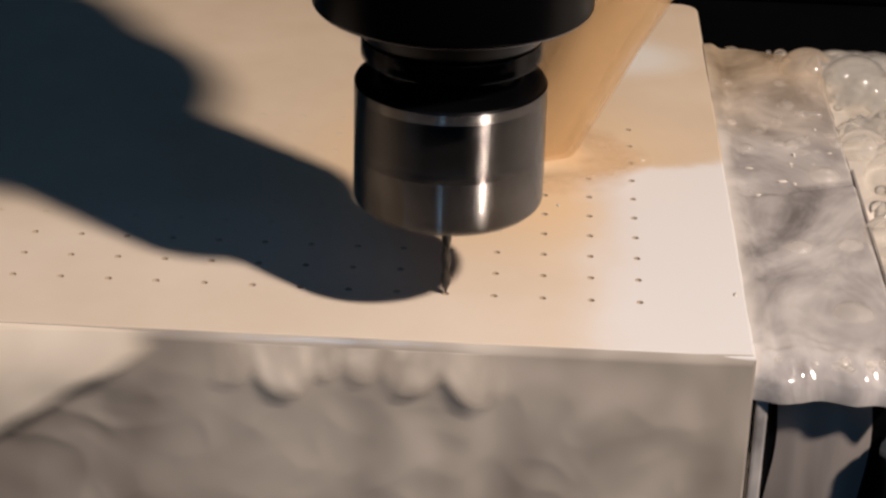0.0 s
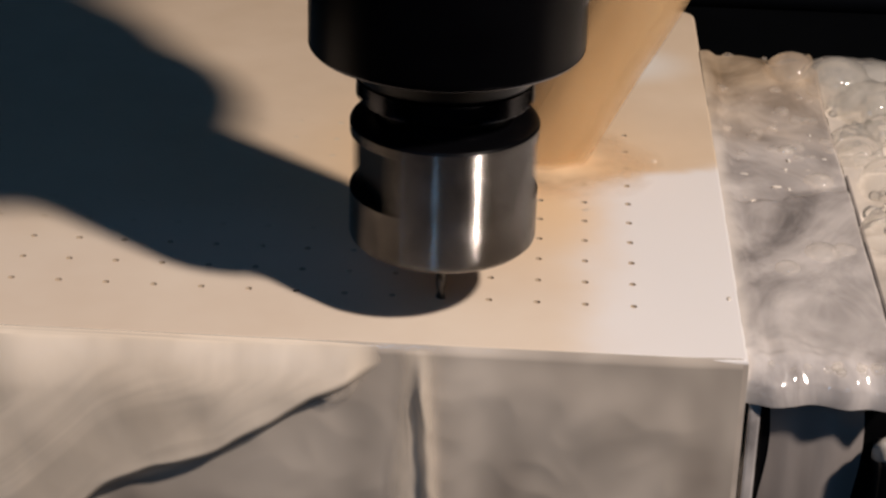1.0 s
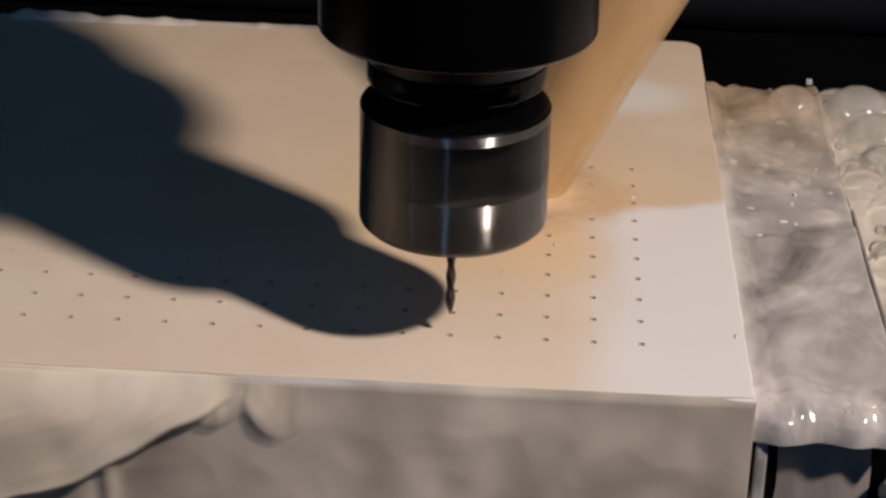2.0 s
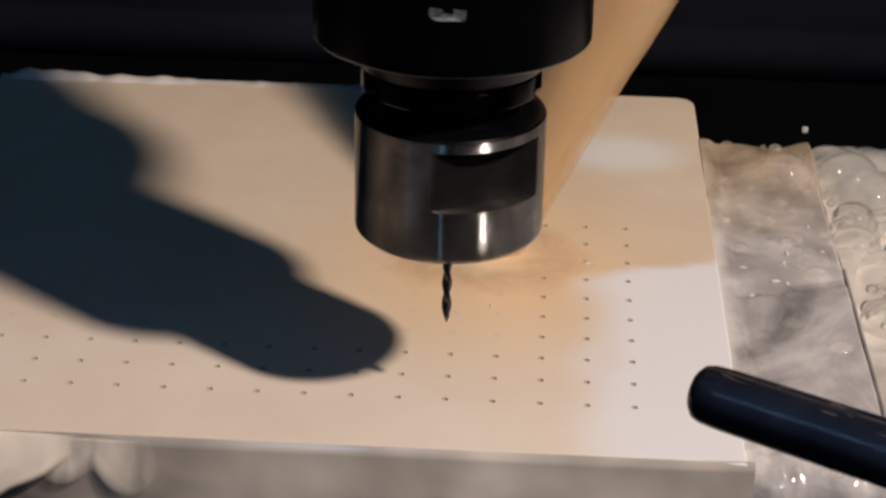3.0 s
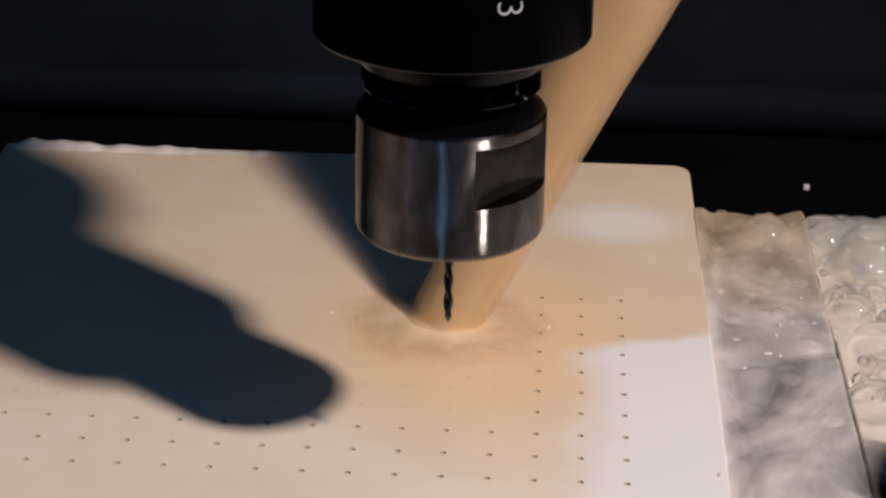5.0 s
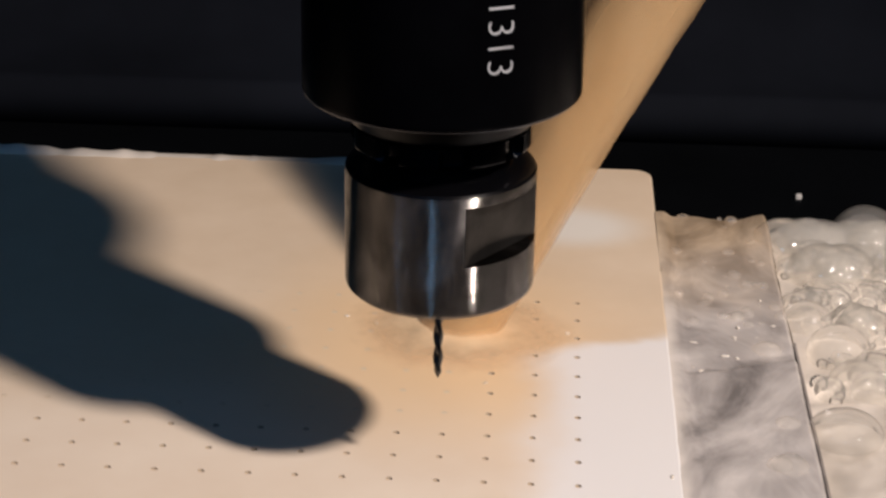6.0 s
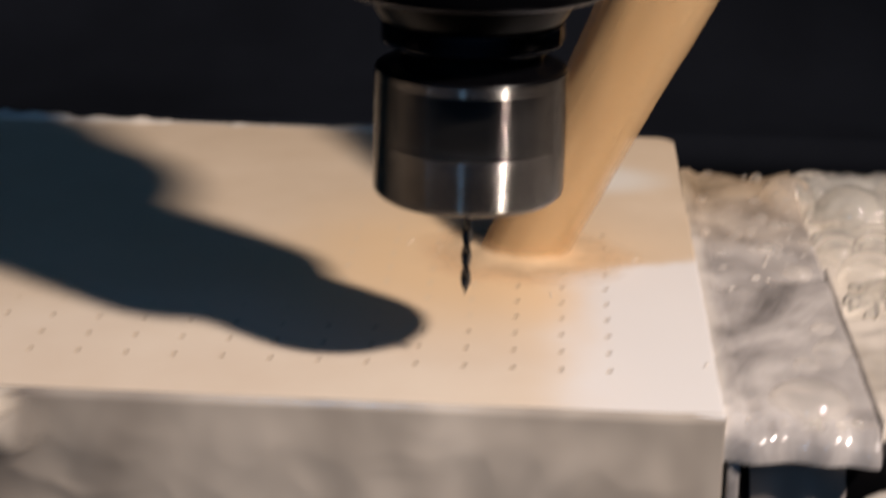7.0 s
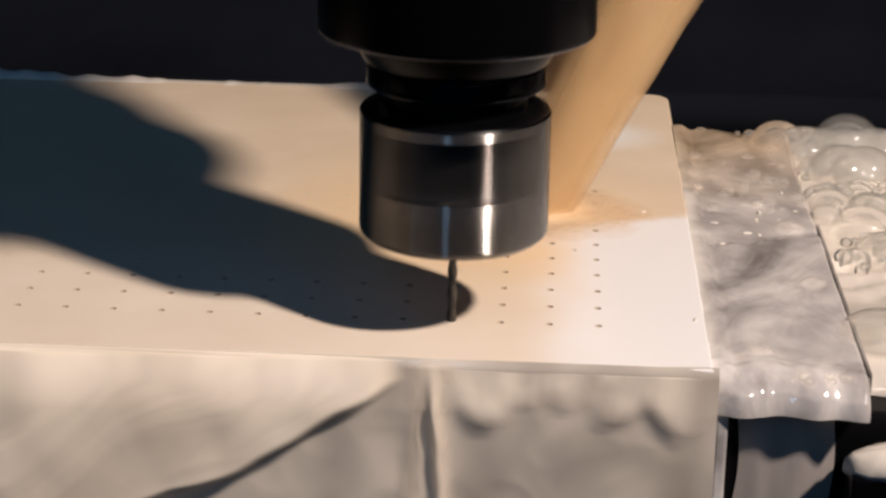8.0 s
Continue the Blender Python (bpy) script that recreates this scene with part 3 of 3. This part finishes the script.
# ---- spindle with tool holder, nut and tap ----
def spindle_head():
    """Origin at the middle of the nut's lower face."""
    ob = new("spindle")
    flat = 1.9 * math.cos(radians(37))

    def milled(p):
        if 1.1 < p.z < 2.32 and abs(p.y) > flat:
            return Vector((p.x, math.copysign(flat, p.y), p.z))
        return p

    nut = part("collet_nut", turned([(0.3, -0.03), (1.62, -0.06), (1.78, -0.03), (1.88, 0.07), (1.9, 0.14), (1.9, 1.09), (1.9, 1.101), (1.9, 1.7), (1.9, 2.319), (1.9, 2.321), (1.9, 2.52)], 192, milled), STEEL, ob, "turned steel collet nut with two milled flats")
    nut.data.materials.append(SLOT)
    for face in nut.data.polygons:
        c = face.center / U
        if 1.1 < c.z < 2.32 and abs(c.y) > flat - 0.02:
            face.material_index = 1
    smooth(nut, 25)
    smooth(part("nut_top", turned([(1.9, 2.52), (1.87, 2.57), (1.82, 2.6), (1.5, 2.66), (1.35, 2.66)], 96), BLACK, ob), 25)
    smooth(part("groove", turned([(1.42, 2.6), (1.42, 3.05)], 64), BLACK, ob), 25)
    def notched(p):
        # spanner notches round the lower half of the ring
        turn = (math.degrees(math.atan2(p.y, p.x)) + 8) % 45
        if 3.07 < p.z < 3.44 and turn < 17:
            return Vector((p.x * 0.88, p.y * 0.88, p.z))
        return p

    smooth(part("neck_ring", turned([(1.5, 3.0), (1.68, 3.02), (1.77, 3.08), (1.78, 3.1), (1.78, 3.42), (1.78, 3.48), (1.7, 3.52)], 128, notched), GROOVE, ob, "dark steel ring with spanner notches"), 25)
    smooth(part("collar", turned([(1.7, 3.5), (1.79, 3.54), (1.84, 3.6), (1.93, 3.76), (2.06, 3.96), (2.1, 4.04), (2.1, 4.1)], 96), BLACK, ob, "black collar flaring into the holder"), 35)

    smooth(part("bevel_ring", turned([(2.6, 4.1), (2.68, 4.13), (2.715, 4.17), (2.72, 4.2)], 96), EDGE, ob, "worn bright rim"), 50)
    smooth(part("holder_body", turned([(1.9, 4.06), (2.59, 4.095), (2.66, 4.13), (2.7, 4.19), (2.72, 4.26), (2.72, 8.3), (2.6, 8.45), (2.6, 11.5)], 128), BLACK, ob, "black tool holder engraved with a number"), 25)
    smooth(part("flange", turned([(4.6, 11.5), (4.95, 11.8), (4.95, 12.6), (4.4, 12.9), (4.4, 13.2), (4.95, 13.6), (4.95, 14.5)], 128), BLACK, ob), 25)
    smooth(part("spindle_nose", turned([(5.3, 14.5), (5.6, 14.8), (5.6, 20), (8.5, 21), (8.5, 34)], 96), BODY, ob), 25)
    # tap: shank and twisted flutes
    def tap():
        bm = bmesh.new()
        rings = []
        count = 60
        for k in range(count + 1):
            z = 0.05 - 2.25 * k / count
            s = -z
            r = 0.125 if s < 0.35 else 0.105
            if s > 2.02:
                r *= max(0.05, (2.2 - s) / 0.18)
            ring = []
            for i in range(16):
                a = 2 * math.pi * i / 16
                lobe = 1 if s < 0.4 else 0.8 + 0.2 * math.cos(2 * a)
                twist = max(0, s - 0.4) * 6.5
                ring.append(bm.verts.new(Vector((r * lobe * math.cos(a + twist), r * lobe * math.sin(a + twist), z)) * U))
            rings.append(ring)
        for a, b in zip(rings, rings[1:]):
            for i in range(16):
                bm.faces.new((a[i], b[i], b[(i + 1) % 16], a[(i + 1) % 16]))
        bm.faces.new(rings[-1])
        return bm
    smooth(part("tap", tap(), TAP, ob, "thin dark steel tap with spiral flutes"), 60)

    # engraved number, read downwards, bent round the holder
    curve = bpy.data.curves.new("engraving", "FONT")
    curve.body, curve.size, curve.align_x, curve.extrude = "1313", 0.75 * U, "CENTER", 0.004 * U
    curve.offset = -0.014 * U
    text = new("engraving_curve", curve)
    mesh = bpy.data.meshes.new_from_object(text.evaluated_get(bpy.context.evaluated_depsgraph_get()))
    bpy.data.objects.remove(text)
    facing = radians(-30)  # from the flat's middle
    for v in mesh.vertices:
        a = facing + (v.co.y / U - 0.24) / 2.73
        v.co = Vector(((2.742 + v.co.z / U) * math.sin(a), -(2.742 + v.co.z / U) * math.cos(a), 5.93 - v.co.x / U)) * U
    mesh.name = "engraving"
    mesh.materials.append(PRINT)
    sign = new("engraving", mesh)
    sign.parent = ob
    sign["label"] = "pale engraved number on the black holder"
    return tagged(ob, "machine spindle with black tool holder, steel collet nut and thin tap", "spindle")


spindle = spindle_head()

# ---- coolant jet ----
LEAN = 0.515  # sideways run of the jet for each unit of height


def tube(wide, shift, depth, wander, seed, steps):
    """A slanting rope of water with an uneven skin about the jet's line; it narrows as it falls."""
    bm = bmesh.new()
    rings = []
    for k in range(111):
        z = -6.6 + 22.0 * k / 110
        radius = (0.92 + 0.042 * (z + 5.4)) * wide
        ox = 0.94 - radius + shift + wander * n3(z * 0.5, seed)
        oy = depth + wander * n3(z * 0.5, seed + 5)
        ring = []
        for i in range(steps):
            a = 2 * math.pi * i / steps
            r = radius * (1 + 0.10 * n3(math.cos(a) * 1.6, math.sin(a) * 1.6, z * 0.25 + seed) + 0.05 * n3(math.cos(a) * 4, math.sin(a) * 4, z * 0.7 + seed))
            ring.append(bm.verts.new(Vector((2.76 + LEAN * z + ox + r * math.cos(a), 7.5 + oy + r * 0.85 * math.sin(a), z)) * U))
        rings.append(ring)
    for a, b in zip(rings, rings[1:]):
        for i in range(steps):
            bm.faces.new((a[i], a[(i + 1) % steps], b[(i + 1) % steps], b[i]))
    bm.faces.new(rings[0][::-1])
    bm.faces.new(rings[-1])
    return bm


def coolant_jet():
    """Origin at the nut's lower face; the jet slants down from the upper right behind the nut."""
    ob = new("coolant_jet")
    smooth(part("jet_core", tube(0.6, -0.34, 0.0, 0.03, 0.0, 48), JET, ob), 180)
    for wide, shift, seed in ((0.72, -0.24, 3.0), (0.82, -0.15, 8.0), (0.91, -0.07, 13.0), (1.0, 0.02, 18.0), (1.08, 0.08, 23.0)):
        smooth(part("spray_sheath", tube(wide, shift, 0.0, 0.05, seed, 48), SPRAY, ob, "thin veil of spray round the jet"), 180)
    return tagged(ob, "tan jet of muddy coolant falling onto the block behind the nut", "water jet")


jet = coolant_jet()


def splash():
    """Origin on the block at the jet's foot; a low, soft mound of spray that thins out to its rim."""
    wide = 2.7
    ob = new("splash")

    def place(u, v):
        a, r = 2 * math.pi * u, 0.02 + 0.98 * v
        reach = wide * (1 + 0.18 * n3(math.cos(a) * 1.5, math.sin(a) * 1.5, 3.0))
        z = 0.2 * math.exp(-(r / 0.5) ** 2) + 0.08 * (1 - r) * n3(math.cos(a) * r * 5, math.sin(a) * r * 5, 1.0) + 0.05 * (1 - r) + 0.012
        return reach * r * math.cos(a) * 1.1, reach * r * math.sin(a), z
    bm = sheet(72, 30, place)
    bmesh.ops.remove_doubles(bm, verts=bm.verts, dist=0.00001)
    thin = bm.verts.layers.float.new("thickness")
    for v in bm.verts:
        v[thin] = 1 - math.hypot(v.co.x / 1.1, v.co.y) / (wide * U)
    smooth(part("mound", bm, SPLASH, ob), 180)
    rng = random.Random(6)
    for k in range(5):
        a, d = rng.uniform(0, 6.28), rng.uniform(1.6, 3.2)
        m = pose(d * math.cos(a) * U, d * math.sin(a) * U, 0.01 * U, 0, 0, math.degrees(a)) @ Matrix.Diagonal((0.07 * U, 0.035 * U, 0.022 * U, 1))
        smooth(part("bead", balls([(m, 2)]), DROP, ob, "bright bead of thrown water"), 180)
    return tagged(ob, "low ochre mound of spray where the jet lands", "splash")


jet_splash = splash()


# ---- hand hose ----
def air_hose():
    """Origin at the rounded tip; the tube runs along +x."""
    ob = new("hose")
    profile = [(0.2, 0.0), (0.36, 0.03), (0.46, 0.12), (0.5, 0.26), (0.52, 0.6), (0.56, 6), (0.58, 14), (0.6, 26)]
    bm = turned(profile, 48)
    bmesh.ops.rotate(bm, verts=bm.verts, matrix=Matrix.Rotation(radians(90), 3, "Y"))
    smooth(part("tube", bm, RUBBER, ob, "glossy black rubber tube with a rounded end"), 40)
    rng = random.Random(5)
    bm = bmesh.new()
    for k in range(46):
        s, a, w = 0.5 + 9 * rng.random() ** 0.8, rng.gauss(84, 15), rng.uniform(0.12, 0.7)
        r = 0.525 + 0.006 * s
        m = pose(s * U, r * math.cos(radians(a)) * -1 * U, r * math.sin(radians(a)) * U) @ Matrix.Diagonal((w * U, rng.uniform(0.012, 0.04) * U, 0.012 * U, 1))
        bmesh.ops.create_icosphere(bm, subdivisions=1, radius=0.5, matrix=m)
    part("scuff_marks", bm, SCUFF, ob, "brown scuffs along the tube")
    return tagged(ob, "black rubber hose with a rounded tip reaching over the block", "hose")


hose = air_hose()


# ---- what moves ----
def motions():
    def table(t):
        s = min(1, max(0, (t - 4.85) / 0.75))
        return -(s * s * (3 - 2 * s))

    steps = [0, 4.8, 4.95, 5.1, 5.25, 5.4, 5.6, 8]
    for ob in (workpiece, vise, side_ledge, coolant_pool, bubbles, droplets, water_ridge, corner_froth):
        walk(ob, [(t, pose(table(t) * U, 0, 0)) for t in steps])

    # the sheets of water surge along the edge
    SURGE = [(0, -5.4), (0.2, -1.4), (0.5, -0.65), (1.0, -0.7), (1.5, -0.6), (1.9, -3.0), (2.8, -6.6), (3.5, -7.5), (4.8, -7.2), (5.6, -7.4), (6.5, -9.0), (6.95, -9.0), (7.2, -2.5), (7.5, 2.9), (7.7, 1.9), (8.0, -0.45)]
    walk(curtain_left, [(t, pose((x + table(t) + (1 if t > 5 else 0)) * U, 0, 0)) for t, x in SURGE])
    ROPE = [(0, -11.0), (0.3, -0.8), (0.5, -0.55), (1.0, -0.4), (1.3, -0.3), (1.9, -6.0), (2.8, -11.0), (4.8, -11.5), (5.6, -11.0), (7.6, -11.0), (7.9, -0.8), (8.0, -0.4)]
    walk(strand, [(t, pose(x * U, 0, 0)) for t, x in ROPE])
    SKIRT = [(0, -4.4), (0.3, -6.6), (0.5, -7.0), (1.0, -7.2), (1.5, -7.4), (2.8, -11.0), (4.8, -14.0), (5.6, -14.6), (6.8, -14.6), (7.0, -14.0), (7.2, -3.6), (7.4, -9.0), (7.55, -9.0), (7.8, -4.0), (8.0, -0.5)]
    walk(curtain_mid, [(t, pose(x * U, 0, (-0.1 + 0.1 * n3(t * 2.6, 8.5)) * U)) for t, x in SKIRT])
    rows = []
    for k in range(41):
        t = k * 0.2
        rows.append((t, pose((-0.55 + 0.35 * n3(t * 1.7, 0.5) + table(t)) * U, 0, 0)))
    walk(curtain_right, rows)

    # bubbles drift on the flooded ledge and the pool
    DRIFT = [
        [(0, 10.0, 13.0), (1.0, 9.7, 13.4), (1.6, 10.2, 13.8), (3.0, 10.0, 13.0), (4.5, 10.6, 12.5), (6.0, 10.9, 14.6), (6.5, 11.0, 13.7), (7.0, 9.4, 11.9), (7.5, 8.0, 9.4), (8.0, 9.8, 14.5)],
        [(0, 9.9, 4.0), (3.0, 10.2, 5.0), (6.0, 9.0, 3.2), (6.5, 8.0, 1.0), (7.0, 6.95, -0.95), (7.5, 7.1, -0.85), (8.0, 8.8, 0.6)],
        [(0, 8.9, 14.2), (1.5, 8.5, 14.4), (3.5, 8.2, 13.3), (4.5, 7.5, 13.8), (6.0, 9.3, 14.2), (7.0, 8.0, 13.6), (7.5, 7.3, 14.8), (8.0, 8.0, 14.6)],
        [(0, 10.6, 10.5), (3.0, 9.9, 10.8), (3.5, 9.4, 10.1), (4.0, 9.6, 9.9), (6.0, 9.9, 9.2), (6.5, 9.7, 9.5), (8.0, 9.7, 9.0)],
        [(0, 7.6, 3.2), (1.0, 7.4, 2.4), (3.5, 7.8, 5.2), (4.6, 7.9, 6.0), (6.5, 7.2, 0.6), (7.5, 6.9, 1.8), (8.0, 6.2, -0.9)],
        [(0, 8.4, 0.2), (1.5, 8.2, 4.6), (3.0, 8.6, 8.0), (3.5, 8.1, 8.8), (6.0, 7.6, 1.5), (7.5, 8.1, 3.6), (8.0, 8.6, 8.4)],
    ]
    for ob, rows in zip(drifting, DRIFT):
        walk(ob, [(t, pose(x * U, y * U, -0.2 * U)) for t, x, y in rows])

    HEIGHT = [(0, 2.2), (0.3, 1.75), (0.5, 1.55), (0.8, 1.42), (0.9, 1.42), (1.0, 1.47), (1.5, 1.9), (2.8, 3.94), (3.0, 4.02), (3.5, 4.53), (4.0, 5.35), (4.5, 5.97),
              (4.7, 6.05), (5.2, 5.75), (5.8, 4.97), (6.0, 4.62), (6.5, 3.99), (6.8, 3.91), (7.0, 3.75), (7.5, 2.8), (8.0, 1.96)]

    def height(t):
        for (a, p), (b, q) in zip(HEIGHT, HEIGHT[1:]):
            if a <= t <= b:
                return p + (q - p) * (t - a) / (b - a)
        return HEIGHT[-1][1]

    # angle of one flat from the front, in turns in and out; it stands still at the bottom and while the head is up
    TURN = [(0, 0), (0.5, -1190), (0.6, -1310), (0.7, -1350), (0.8, -1385), (0.9, -1385), (1.0, -1327), (1.2, -1170), (1.5, -545), (2.8, 2340),
            (2.9, 2535), (3.0, 2550), (3.1, 2575), (6.5, 2575), (6.6, 2460), (6.8, 2000), (7.0, 1620), (7.5, 360), (8.0, -900)]

    def turn(t):
        for (a, p), (b, q) in zip(TURN, TURN[1:]):
            if a <= t <= b:
                return p + (q - p) * (t - a) / (b - a)
        return TURN[-1][1]

    walk(spindle, [(k / 30, pose(0, 0, height(k / 30) * U, 0, 0, turn(k / 30))) for k in range(241)])
    # the jet sways a little as the pump pulses
    SWAY = [(0, 0.0), (1.5, 0.05), (3.0, -0.28), (3.5, 0.0), (4.0, -0.25), (4.7, -0.3), (6.0, -0.28), (6.5, -0.4), (7.0, 0.25), (7.5, -0.3), (8.0, -0.25)]

    def sway(t):
        for (a, p), (b, q) in zip(SWAY, SWAY[1:]):
            if a <= t <= b:
                return p + (q - p) * ease((t - a) / (b - a))
        return 0.0

    walk(jet_splash, [(k / 10, pose((2.76 + sway(k / 10) - LEAN * height(k / 10)) * U, 7.4 * U, 0, 0, 0, 20 * n3(k * 0.5, 2.2))) for k in range(81)])
    walk(jet, [(k / 10, pose(sway(k / 10) * U, 0, height(k / 10) * U)) for k in range(81)])

    TIP = [(0, 26, -16, 4.7), (1.9, 26, -16, 4.7), (2.4, 13, -9, 4.7), (2.8, 5.76, -7.40, 4.7), (2.9, 4.81, -7.47, 4.7), (3.0, 4.53, -7.79, 4.7), (3.1, 4.31, -7.79, 4.7), (3.2, 3.65, -8.57, 4.7), (3.3, 3.66, -7.45, 4.7), (3.4, 2.53, -8.85, 4.7), (3.466, 3.15, -6.66, 4.7), (3.534, 3.15, -6.66, 4.7), (3.6, 4.60, -3.57, 4.7), (3.7, 3.20, -5.24, 4.7), (3.8, 3.61, -5.39, 4.7), (3.9, 3.11, -4.14, 4.7), (3.966, 3.01, -3.83, 4.7), (4.034, 3.01, -3.83, 4.7), (4.1, 2.68, -4.30, 4.7), (4.2, 2.26, -7.29, 4.7), (4.3, 2.53, -4.68, 4.7), (4.4, 3.39, -4.40, 4.7), (4.466, 3.46, -3.07, 4.7), (4.534, 3.46, -3.07, 4.7), (4.6, 3.41, -3.02, 4.7), (4.7, 3.52, -3.61, 4.7), (5.1, 11, -9, 4.7), (5.5, 26, -16, 4.7), (8.0, 26, -16, 4.7)]
    ahead = Vector((0.80, -0.46, -0.02))
    side = ahead.to_track_quat("X", "Z").to_euler()
    rows = []
    for t, x, y, z in TIP:
        rows.append((t, pose(x * U, y * U, z * U, *[math.degrees(a) for a in side])))
    walk(hose, rows)


motions()
